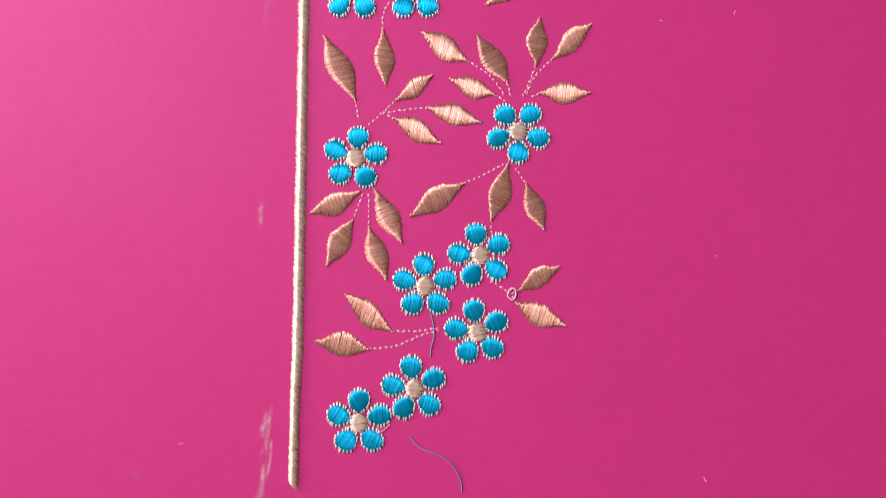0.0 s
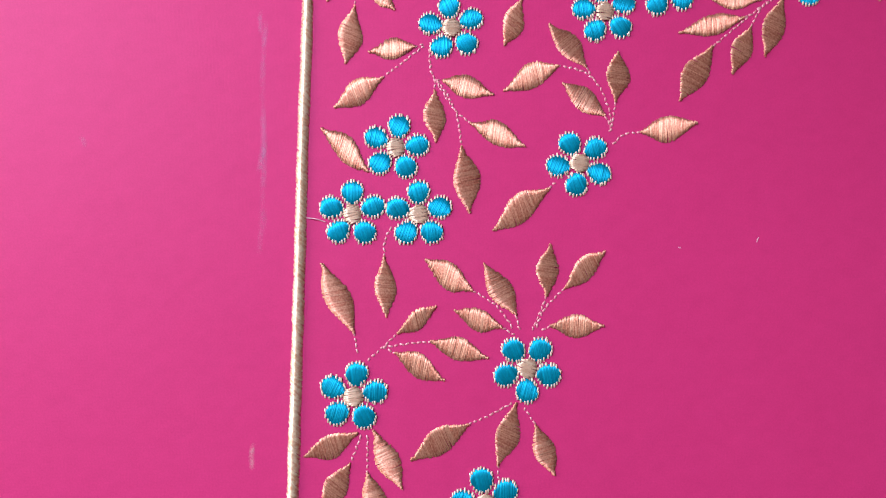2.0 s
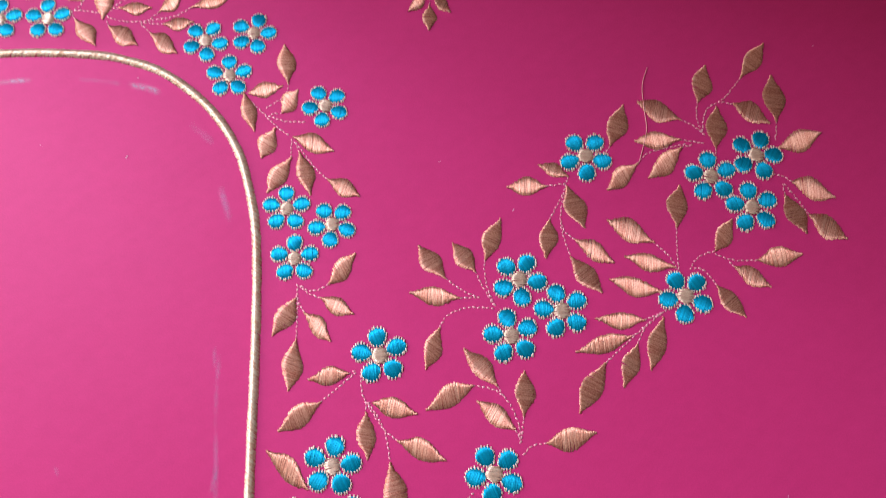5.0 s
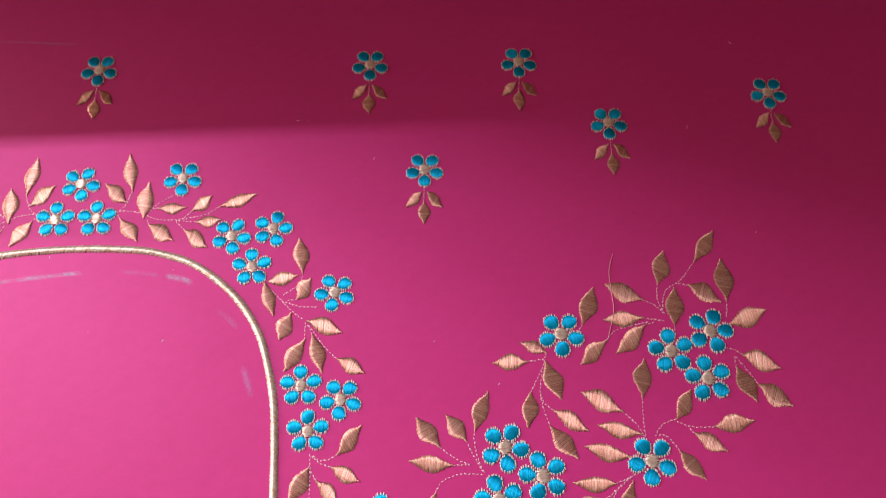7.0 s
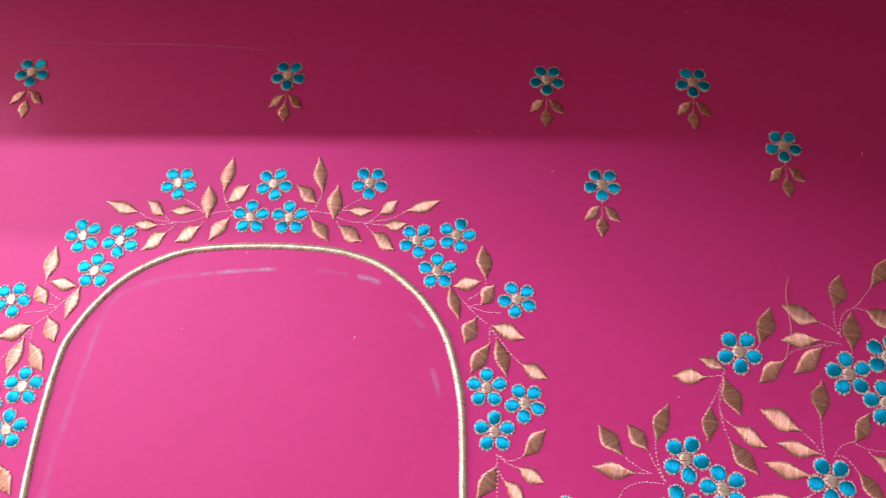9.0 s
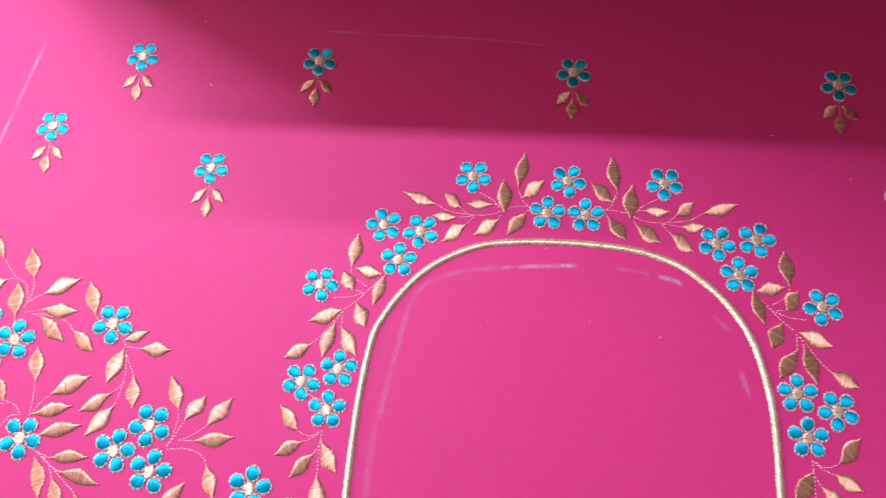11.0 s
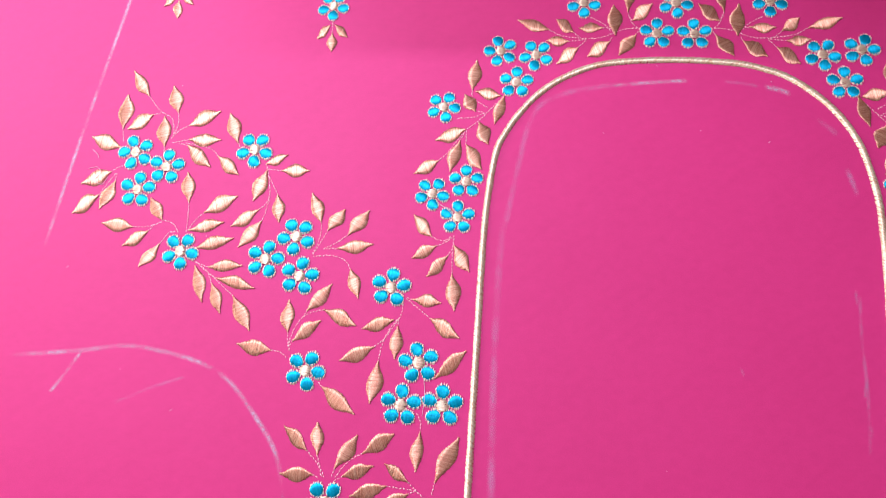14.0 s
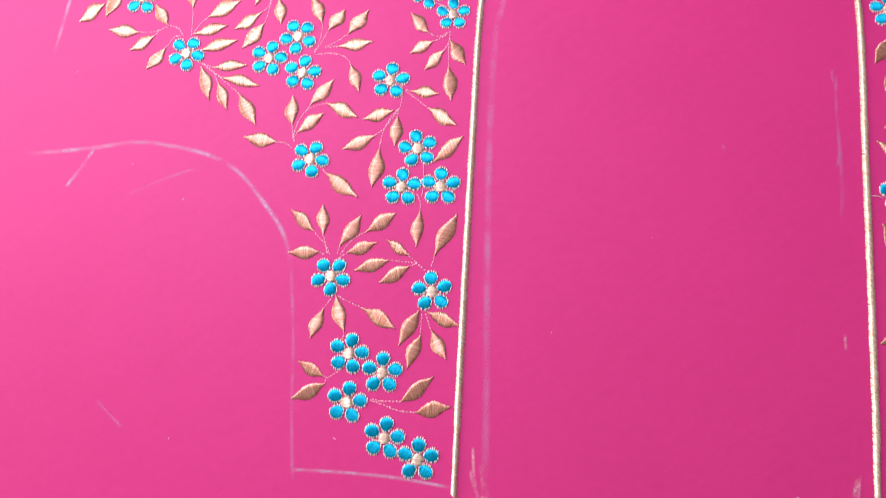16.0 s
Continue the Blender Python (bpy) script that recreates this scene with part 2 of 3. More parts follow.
def edging_mesh(rnd, grain):
    """Spaced pale stitches that overcast the rim of a petal, leaning towards the angle grain."""
    verts, faces = [], []
    g = math.radians(grain)
    n = 20
    for i in range(n):
        a = math.radians(-168 + 336 * i / (n - 1)) + rnd.uniform(-0.10, 0.10)
        p = petal_rim(a, 0.10 + rnd.uniform(-0.12, 0.12))
        out = math.atan2(p.y, p.x)
        # the needle works up and down the cloth: stitches at the sides lie almost along the rim
        turn = (g - out + math.pi / 2) % math.pi - math.pi / 2
        w = out + 0.85 * turn + rnd.uniform(-0.15, 0.15)
        size = 0.49 + rnd.uniform(-0.15, 0.15)
        d = Vector((math.cos(w), math.sin(w), 0.0))
        pts = []
        for k in range(5):
            u = 2 * k / 4 - 1
            r = p + d * (size * u)
            pts.append((r.x, r.y, 0.52 - 0.16 * u * math.cos(w - out) - 0.16 * u ** 4))
        strand(verts, faces, pts, 0.46 + rnd.uniform(-0.07, 0.06), 0.17)
    return yarn_mesh("edging", verts, faces, PALE)


def centre_mesh(rnd):
    """A ragged round of gold stitches with a few that reach out between the petals."""
    verts, faces = [], []
    n = 13
    for i in range(n):
        s = (i + 0.5) / n
        y = -2.3 + 4.6 * s + rnd.uniform(-0.08, 0.08)
        half = 2.25 * math.sqrt(1 - (2 * s - 1) ** 2) + rnd.uniform(0.0, 0.5)
        tilt = rnd.uniform(-0.25, 0.25)
        strand(verts, faces, arch(-half, y - tilt, half, y + tilt, 0.58 + rnd.uniform(-0.1, 0.1), 0.2 + rnd.uniform(0, 0.1), 7.0), 0.46, 0.12)
    return yarn_mesh("centre", verts, faces, CENTRE)


def stem_mesh(pts, rnd):
    """Running stitches along a line, each leaning a little to its own side."""
    verts, faces = [], []
    line = smooth_line([(*p, 0.0) for p in pts], 0.16)
    i, k = 0, 0
    while i < len(line) - 3:
        run = line[i:i + rnd.choice((6, 7, 8, 8))]
        if len(run) > 2:
            m = len(run) - 1
            d = (run[-1] - run[0]).normalized()
            side = Vector((-d.y, d.x, 0.0))
            lean, off = rnd.uniform(0.05, 0.24) * (-1) ** k, rnd.uniform(-0.08, 0.08)
            strand(verts, faces, [(*(p + side * (off + lean * (2 * q / m - 1))).xy, 0.08 + 0.17 * math.sin(math.pi * q / m)) for q, p in enumerate(run)], 0.45 + rnd.uniform(-0.06, 0.05), 0.13)
        i += 9
        k += 1
    return yarn_mesh("stem", verts, faces, STEM)


# petals and edgings by the angle, in steps of fifteen degrees, between their axis and their stitches
GRAINS = range(0, 180, 15)
PETALS = {g: [petal_mesh(random.Random(g * 3 + k), g) for k in range(2)] for g in GRAINS}
EDGINGS = {g: [edging_mesh(random.Random(900 + g * 3 + k), g) for k in range(2)] for g in GRAINS}
CENTRES = [centre_mesh(random.Random(40 + k)) for k in range(5)]


def add_flower_parts(parent, x, y, turn, rnd, scale=1.0):
    for k in range(5):
        a = turn + 72 * k + rnd.uniform(-2, 2)
        m = at_mm(x, y) @ pose(0, 0, 0, 0, 0, a) @ at_mm(5.62 * scale, 0) @ Matrix.Scale(scale, 4)
        g = round((90 + rnd.uniform(-32, 32) - a) / 15) * 15 % 180
        petal = child("petal", rnd.choice(PETALS[g]), parent, m)
        child("edging", rnd.choice(EDGINGS[round((90 - a) / 15) * 15 % 180]), petal, None, "pale gold overcast edging")
    child("centre", rnd.choice(CENTRES), parent, at_mm(x, y, 0, rnd.uniform(-20, 20)) @ Matrix.Scale(scale, 4), "pale gold satin centre")


def flower(x, y, turn, rnd):
    thing = tagged(new("embroidered_flower"), "five-petalled turquoise satin flower with pale gold edging on pink silk", "embroidery", "embroidered flowers")
    thing.matrix_basis = at_mm(x, y)
    # those along the neck arch are worked smaller
    add_flower_parts(thing, 0, 0, turn, rnd, 0.89 if abs(x) < 112 and y > 255 else 1.0)
    return thing


def add_leaf(parent, bx, by, tx, ty, width, rnd, flip):
    length = math.hypot(tx - bx, ty - by)
    axis = math.degrees(math.atan2(ty - by, tx - bx))
    lean = (axis + 90) % 180 - 90
    # the stitches of flat-lying leaves lean back towards the length of the cloth
    slant = math.tan(math.radians(0.45 * lean)) if abs(lean) < 50 else flip * rnd.choice((0.04, 0.12, 0.22))
    slant += rnd.uniform(-0.16, 0.16)
    me = leaf_mesh(length, width, rnd.uniform(-0.05, 0.05), slant, rnd)
    child("leaf", me, parent, at_mm(bx, by, 0, axis))


def spray(leaves, stems, rnd, flip):
    ox = sum(l[0] for l in leaves) / len(leaves)
    oy = sum(l[1] for l in leaves) / len(leaves)
    count = {1: "single", 2: "two", 3: "three", 4: "four", 5: "five", 6: "six", 7: "seven", 9: "nine", 10: "ten"}[len(leaves)]
    plural = "leaf" if len(leaves) == 1 else "leaves"
    thing = tagged(new("leaf_spray"), f"spray of {count} copper-gold satin-stitched {plural} on dashed stems", "embroidery", "embroidered leaf sprays")
    thing.matrix_basis = at_mm(ox, oy)
    for bx, by, tx, ty, w in leaves:
        add_leaf(thing, bx - ox, by - oy, tx - ox, ty - oy, w, rnd, flip)
    for s in stems:
        child("stem", stem_mesh([(x - ox, y - oy) for x, y in s], rnd), thing, None, "fine rose-gold running stitches")
    return thing


# flowers: x, y of the centre and the turn of one petal, in mm and degrees
FLOWERS_LOW = [(94.4, 141.2, 83), (138.1, 148.2, -91), (127.5, 115.1, 102), (112.8, 107.0, 91), (126.5, 94.8, 99), (109.8, 80.2, 98), (95.3, 71.6, 90), (104.7, 204.6, 80), (93.7, 187.3, 90), (110.7, 187.3, 91), (152.2, 200.6, -101), (119.2, 236.5, 97)]
FLOWERS_HIGH = [(93.0, 267.7, 90), (104.8, 278.5, -96), (90.3, 284.1, 90), (163.0, 258.6, -83), (159.5, 241.0, 99), (175.6, 248.3, 102), (214.5, 251.5, -98), (102.6, 319.2, -102), (78.4, 346.5, 73), (62.3, 344.2, -83), (70.7, 331.0, 92), (187.1, 298.8, -91), (227.2, 290.5, 94), (243.0, 297.4, -2), (239.2, 279.6, 95), (1.0, 369.6, -82), (8.8, 354.1, 92), (41.6, 370.2, -92)]

# sprays: leaves as base x, y, tip x, y and width, stems as lists of places, in mm
SPRAYS = []
SPRAYS.append(("A_up",
    [(94.4, 157.0, 86.1, 174.6, 6.7), (105.3, 156.9, 115.1, 163.7, 4.6), (113.8, 154.9, 128.1, 150.7, 5.8), (104.9, 152.0, 117.1, 145.2, 5.8)],
    [[(95.3, 152.0), (94.4, 157.0)], [(97.9, 150.2), (101.7, 153.5), (105.3, 156.9)], [(101.7, 153.5), (108.2, 154.3), (113.8, 154.9)], [(101.7, 153.5), (104.9, 152.0)]]))
SPRAYS.append(("A_down",
    [(95.6, 132.2, 82.4, 126.5, 5.8), (93.7, 124.7, 86.8, 112.7, 6.0), (99.5, 132.9, 106.7, 118.5, 6.0), (98.0, 122.4, 102.6, 108.8, 5.7)],
    [[(96.5, 131.7), (93.7, 124.7)], [(98.0, 131.7), (98.0, 122.4)]]))
SPRAYS.append(("J_down",
    [(101.9, 176.3, 102.5, 161.1, 5.5)],
    [[(103.8, 184.0), (102.1, 180.7), (101.9, 176.3)]]))
SPRAYS.append(("B_up",
    [(124.4, 167.7, 112.4, 175.5, 6.5), (135.4, 161.6, 127.3, 174.7, 6.2), (131.8, 158.4, 119.8, 162.7, 5.6), (143.1, 166.5, 144.4, 179.5, 5.8), (147.9, 168.4, 158.3, 177.7, 5.5), (144.2, 158.8, 157.6, 158.7, 5.9)],
    [[(124.4, 167.7), (130.5, 163.8), (134.9, 157.7)], [(135.4, 161.6), (136.4, 157.4)], [(131.8, 158.4), (135.1, 156.5)], [(143.1, 166.5), (141.8, 162.7), (139.4, 157.7)], [(147.9, 168.4), (142.6, 163.0), (140.2, 157.7)], [(144.2, 158.8), (141.4, 157.4)]]))
SPRAYS.append(("B_down",
    [(123.2, 134.3, 109.0, 125.6, 6.4), (135.2, 139.6, 130.5, 124.4, 6.0), (140.0, 134.2, 144.5, 121.8, 5.5)],
    [[(123.2, 134.3), (129.3, 136.9), (134.3, 139.6)], [(130.5, 124.4), (130.6, 120.8)], [(140.0, 134.2), (137.2, 138.4)]]))
SPRAYS.append(("C_right",
    [(137.4, 105.7, 148.5, 111.9, 5.1), (136.8, 102.3, 149.9, 96.2, 6.0)],
    [[(130.1, 108.2), (132.2, 107.0), (135.6, 104.8)], [(135.6, 104.8), (137.4, 105.7)], [(136.1, 104.2), (136.8, 102.3)]]))
SPRAYS.append(("D_left",
    [(103.9, 95.1, 91.6, 105.0, 5.9), (97.8, 90.6, 83.9, 92.8, 6.5)],
    [[(103.9, 95.1), (110.9, 95.2), (116.9, 96.1)], [(97.8, 90.6), (104.9, 91.3), (111.6, 93.9), (116.8, 95.6)]]))
SPRAYS.append(("M_down",
    [(103.8, 259.2, 112.0, 268.6, 5.9), (93.5, 255.0, 86.5, 243.7, 6.4), (101.4, 254.9, 111.2, 249.5, 5.5), (96.2, 250.4, 104.2, 241.5, 5.4), (93.7, 242.3, 91.6, 226.9, 6.6)],
    [[(93.9, 259.6), (94.1, 252.2), (93.7, 242.3)], [(103.8, 259.2), (100.1, 257.4), (97.0, 257.6), (94.6, 259.6)], [(101.4, 254.9), (97.8, 256.3), (94.6, 258.8)], [(96.2, 250.4), (94.3, 253.8)], [(93.5, 255.0), (94.1, 256.3)]]))
SPRAYS.append(("L_down",
    [(109.5, 231.4, 97.6, 230.0, 5.7), (101.1, 223.1, 88.8, 215.2, 6.6), (116.8, 222.5, 129.9, 218.7, 6.0), (114.8, 219.8, 115.1, 206.2, 5.8), (124.2, 211.0, 138.1, 205.0, 6.2), (121.7, 204.9, 123.7, 187.8, 7.0)],
    [[(109.5, 231.4), (112.1, 232.2)], [(101.1, 223.1), (107.1, 227.8), (112.6, 232.1)], [(113.4, 230.9), (113.6, 226.1), (114.8, 222.9), (116.8, 222.5)], [(114.8, 222.9), (114.8, 219.8)], [(114.8, 222.9), (119.7, 215.0), (124.2, 211.0)], [(115.3, 222.4), (117.9, 218.9), (120.6, 212.6), (121.7, 204.9)]]))
SPRAYS.append(("H_left",
    [(97.6, 198.5, 85.5, 209.7, 6.0)],
    [[(97.6, 198.5), (99.4, 198.3)]]))
SPRAYS.append(("K_down",
    [(144.2, 194.0, 129.8, 183.2, 6.9)],
    [[(144.2, 194.0), (146.1, 195.8)]]))
SPRAYS.append(("K_up",
    [(168.2, 208.8, 183.0, 211.3, 6.8), (147.0, 226.5, 132.9, 219.9, 6.6), (154.3, 226.2, 144.8, 237.6, 6.1), (159.1, 213.1, 148.1, 221.8, 6.0), (161.9, 216.9, 162.8, 230.3, 6.3)],
    [[(168.2, 208.8), (164.0, 208.2), (160.8, 205.6)], [(147.0, 226.5), (152.3, 225.4), (156.1, 223.0), (159.0, 218.2), (160.5, 212.6), (160.1, 208.8)], [(154.3, 226.2), (156.4, 222.6)], [(159.1, 213.1), (160.4, 210.6)], [(161.9, 216.9), (161.0, 211.9), (160.5, 209.1)]]))
SPRAYS.append(("P_left",
    [(139.9, 259.8, 131.9, 270.5, 6.6), (149.3, 261.7, 142.7, 271.0, 6.3), (152.7, 265.5, 158.2, 278.5, 6.1), (144.1, 253.4, 128.8, 255.5, 6.0), (137.6, 244.2, 132.9, 231.8, 5.7)],
    [[(139.9, 259.8), (145.4, 255.6), (150.9, 253.0)], [(149.3, 261.7), (151.8, 256.3), (154.8, 250.5)], [(152.7, 265.5), (152.3, 261.3), (153.4, 254.6), (155.3, 250.1)], [(144.1, 253.4), (150.4, 253.3)], [(137.6, 244.2), (140.4, 248.2), (146.8, 250.3), (155.6, 249.6)]]))
SPRAYS.append(("S_left",
    [(206.2, 269.3, 192.2, 276.9, 7.6), (212.2, 260.9, 196.8, 264.9, 5.8), (207.4, 253.1, 191.3, 257.6, 6.1)],
    [[(206.2, 269.3), (210.4, 265.0), (213.0, 260.1)]]))
SPRAYS.append(("S_down",
    [(200.8, 244.5, 185.7, 245.4, 5.3), (196.2, 239.6, 179.0, 235.4, 5.5), (187.7, 231.8, 178.6, 217.2, 6.8), (198.0, 237.0, 192.6, 224.4, 5.6), (206.8, 245.0, 201.4, 229.2, 6.0)],
    [[(200.8, 244.5), (205.4, 246.1), (208.2, 247.3)], [(196.2, 239.6), (199.8, 241.5), (206.6, 246.7)], [(187.7, 231.8), (193.9, 236.8), (200.7, 242.4), (206.6, 246.7)], [(198.0, 237.0), (200.6, 241.9)]]))
SPRAYS.append(("S_up",
    [(214.2, 274.0, 216.7, 287.8, 6.9), (225.5, 265.7, 232.2, 275.8, 5.8), (238.7, 262.3, 253.0, 263.8, 6.7), (231.2, 260.2, 241.6, 253.6, 5.9), (224.8, 254.4, 232.5, 244.3, 5.8)],
    [[(214.2, 274.0), (213.5, 266.3), (213.4, 259.9)], [(225.5, 265.7), (220.1, 264.0), (216.9, 260.0)], [(238.7, 262.3), (233.0, 262.3), (229.0, 263.1), (225.4, 264.8)], [(231.2, 260.2), (229.0, 262.7)], [(224.8, 254.4), (221.4, 259.5), (218.2, 260.4)]]))
SPRAYS.append(("X_all",
    [(195.5, 302.3, 201.0, 316.4, 7.0), (180.9, 292.2, 171.6, 296.4, 4.7), (173.3, 289.0, 160.9, 289.0, 6.5), (180.2, 288.8, 184.7, 274.8, 7.1), (173.8, 277.6, 171.8, 265.2, 6.1), (181.5, 270.8, 193.1, 263.0, 6.0), (179.7, 265.3, 188.5, 253.6, 6.6)],
    [[(195.5, 302.3), (193.9, 300.0)], [(173.3, 289.0), (179.8, 289.7)], [(181.0, 292.2), (178.9, 285.9), (177.4, 277.5), (178.3, 270.3), (179.7, 265.3)], [(173.8, 277.6), (176.5, 282.2), (179.0, 286.5)], [(181.5, 270.8), (178.5, 273.7), (177.5, 277.1)]]))
SPRAYS.append(("Y_up",
    [(226.0, 317.0, 230.0, 329.9, 7.1), (241.5, 325.2, 250.8, 337.5, 6.0), (251.4, 309.1, 251.8, 325.5, 7.7), (237.9, 315.8, 248.9, 308.6, 7.1), (230.0, 300.4, 232.1, 314.8, 7.1), (250.8, 299.7, 265.4, 304.6, 7.7)],
    [[(226.0, 317.0), (225.1, 310.9), (227.1, 304.3)], [(241.5, 325.2), (234.8, 317.7), (228.6, 313.9), (226.3, 305.9)], [(237.9, 315.8), (232.8, 316.8)], [(251.4, 309.1), (250.1, 302.5)], [(230.0, 300.4), (229.8, 295.9)], [(250.8, 299.7), (248.5, 299.4)]]))
SPRAYS.append(("Y_left",
    [(219.4, 310.7, 205.8, 317.4, 7.4), (218.6, 303.7, 203.7, 303.6, 6.4), (203.8, 295.7, 193.2, 287.0, 6.2), (218.8, 300.8, 206.8, 290.6, 6.6)],
    [[(219.4, 310.7), (224.1, 308.0), (227.4, 304.2)], [(218.6, 303.7), (227.2, 301.9)], [(203.8, 295.7), (208.3, 299.5), (220.6, 302.1)], [(218.8, 300.8), (223.4, 302.0)]]))
SPRAYS.append(("Z_right",
    [(253.5, 287.9, 266.4, 282.1, 7.6), (250.4, 283.6, 255.6, 270.5, 6.6), (257.3, 276.7, 268.0, 268.3, 7.5)],
    [[(253.5, 287.9), (250.6, 289.9), (248.0, 290.8)], [(250.4, 283.6), (250.3, 287.4)], [(257.3, 276.7), (254.1, 282.1), (250.8, 287.4)]]))
SPRAYS.append(("T_all",
    [(90.2, 327.8, 88.9, 341.9, 6.4), (77.2, 324.5, 88.4, 326.8, 5.8), (88.5, 317.2, 93.4, 325.2, 6.3), (75.7, 324.7, 79.4, 311.1, 5.1), (86.2, 311.7, 81.8, 301.6, 6.8), (92.3, 308.5, 105.2, 303.4, 6.6), (91.5, 301.3, 84.1, 289.8, 6.4), (94.2, 303.2, 97.8, 288.6, 5.8), (103.4, 293.6, 113.5, 287.7, 6.0)],
    [[(90.2, 327.8), (89.4, 323.3), (82.9, 319.0)], [(88.5, 317.2), (84.8, 316.8)], [(75.8, 324.1), (81.1, 318.5), (86.8, 312.3), (91.4, 308.8)], [(96.0, 313.8), (89.5, 314.2), (83.9, 316.4)], [(91.5, 301.3), (91.6, 308.2)], [(94.2, 303.2), (92.3, 307.6)], [(103.4, 293.6), (99.7, 297.2), (96.1, 302.1), (92.7, 307.1)]]))
SPRAYS.append(("top",
    [(21.8, 365.5, 19.4, 381.9, 5.8), (27.1, 353.6, 28.2, 368.9, 6.7), (19.5, 360.8, 10.9, 369.1, 6.3), (18.1, 353.6, 25.4, 343.8, 6.1), (29.6, 350.6, 39.4, 343.4, 6.7), (43.8, 347.6, 52.9, 340.0, 6.2), (32.7, 357.5, 43.4, 357.3, 5.1), (46.2, 355.7, 53.6, 361.9, 5.6), (57.0, 357.0, 71.3, 361.9, 5.6), (47.9, 350.9, 57.9, 351.5, 5.1)],
    [[(21.8, 365.5), (19.6, 359.5), (16.9, 356.9)], [(19.5, 360.8), (21.7, 363.4)], [(18.1, 353.6), (16.9, 356.9), (24.5, 356.2), (31.8, 353.1), (38.9, 352.2), (50.6, 353.7), (57.0, 357.0)], [(32.7, 357.5), (29.2, 357.0), (27.1, 353.6)], [(46.2, 355.7), (42.4, 352.4)], [(47.9, 350.9), (40.1, 351.9)], [(38.3, 362.9), (32.6, 359.5), (29.3, 356.2)], [(43.8, 347.6), (40.1, 351.4)], [(29.6, 350.6), (28.2, 353.6)]]))

BUTIS = [(-114.4, 425.3, 0.3), (2.5, 423.2, -1.2), (117.6, 420.5, -2.5), (181.2, 419.1, -3.8), (216.0, 387.6, -1.5), (138.9, 369.6, -3.3), (-295.9, 407.9, 3.1), (-234.5, 386.8, 2.7), (-156.5, 369.1, 2.8), (-199.2, 425.0, 1.9), (285.0, 399.0, -2.7)]

def left(x, y):
    """The mirrored place on the other half of the cloth, which is slightly skewed on the table."""
    u, v = x / 100, y / 100
    dx = -4.307 + 1.009 * u + 2.432 * v - 0.697 * u * u + 0.118 * u * v - 0.247 * v * v
    dy = 9.031 - 6.984 * u - 4.025 * v + 0.325 * u * u + 1.456 * u * v + 0.456 * v * v
    return dx - x, y + dy


# ---- room ----


def box(name, x0, x1, y0, y1, z0, z1, mat, parent=None, bevel=0.0):
    bm = bmesh.new()
    bmesh.ops.create_cube(bm, size=1)
    for v in bm.verts:
        v.co = Vector(((x0 + x1) / 2 + v.co.x * (x1 - x0), (y0 + y1) / 2 + v.co.y * (y1 - y0), (z0 + z1) / 2 + v.co.z * (z1 - z0)))
    if bevel:
        bmesh.ops.bevel(bm, geom=bm.edges[:], offset=bevel, segments=2, affect="EDGES")
    me = bpy.data.meshes.new(name)
    bm.to_mesh(me)
    bm.free()
    me.materials.append(mat)
    ob = new(name, me)
    ob.parent = parent
    return ob


X0, X1, Y0, Y1, Z0, Z1 = -2.32, 2.6, -2.2, 2.3, -0.75, 2.05
tagged(box("floor", X0, X1, Y0, Y1, Z0 - 0.1, Z0, WALL), "plain pale floor", "floor", kind="structure")
tagged(box("ceiling", X0, X1, Y0, Y1, Z1, Z1 + 0.1, WALL), "plain pale ceiling", "ceiling", kind="structure")
tagged(box("wall_north", X0, X1, Y1, Y1 + 0.1, Z0, Z1, WALL), "plain pale wall", "wall", kind="structure")
# south and east walls, out of view, darkened to dim the cloth's lower right
tagged(box("wall_south", X0, X1, Y0 - 0.1, Y0, Z0, Z1, LOW_BOUNCE_WALL), "plain unseen wall, darkened to cut the bounce light", "wall", kind="structure")
tagged(box("wall_east", X1, X1 + 0.1, Y0, Y1, Z0, Z1, LOW_BOUNCE_WALL), "plain unseen wall, darkened to cut the bounce light", "wall", kind="structure")
# the west wall has the window's opening: piers, sill and lintel
west = tagged(new("wall_west"), "plain pale wall with a window opening", "wall", kind="structure")
box("pier", X0 - 0.1, X0, Y0, 0.30, Z0, Z1, WALL, west)
box("pier", X0 - 0.1, X0, 1.60, Y1, Z0, Z1, WALL, west)
box("sill", X0 - 0.1, X0, 0.30, 1.60, Z0, 0.25, WALL, west)
box("lintel", X0 - 0.1, X0, 0.30, 1.60, 1.55, Z1, WALL, west)

table = tagged(new("worktable"), "plain brown wooden worktable under the cloth", "table")
box("tabletop", -0.80, 0.90, -0.45, 0.92, -0.032, -0.002, WOOD, table, 0.004)
for lx in (-0.74, 0.79):
    for ly in (-0.39, 0.84):
        box("leg", lx - 0.03, lx + 0.03, ly - 0.03, ly + 0.03, -0.75, -0.034, WOOD, table, 0.004)

# an unseen blocker in cupboard form, added on the table beyond the cloth to shade it
cupboard = tagged(new("cupboard"), "unseen reddish-brown light blocker, cupboard-shaped, added on the table beyond the cloth", "cupboard")
box("body", -0.322, 0.84, 0.525, 0.88, 0.0, 0.415, BLOCKER_RED, cupboard, 0.003)
box("top", -0.322, 0.84, 0.520, 0.885, 0.416, 0.434, BLOCKER_RED, cupboard, 0.002)
# tall upper block, added to dim the light towards the right
box("upper_blocker", -0.268, 0.84, 0.56, 0.88, 0.435, 1.08, BLOCKER_RED, cupboard, 0.003)
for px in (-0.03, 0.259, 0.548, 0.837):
    box("door", px - 0.285, px - 0.004, 0.519, 0.524, 0.02, 0.39, BLOCKER_RED, cupboard, 0.001)

# ---- cloth ----


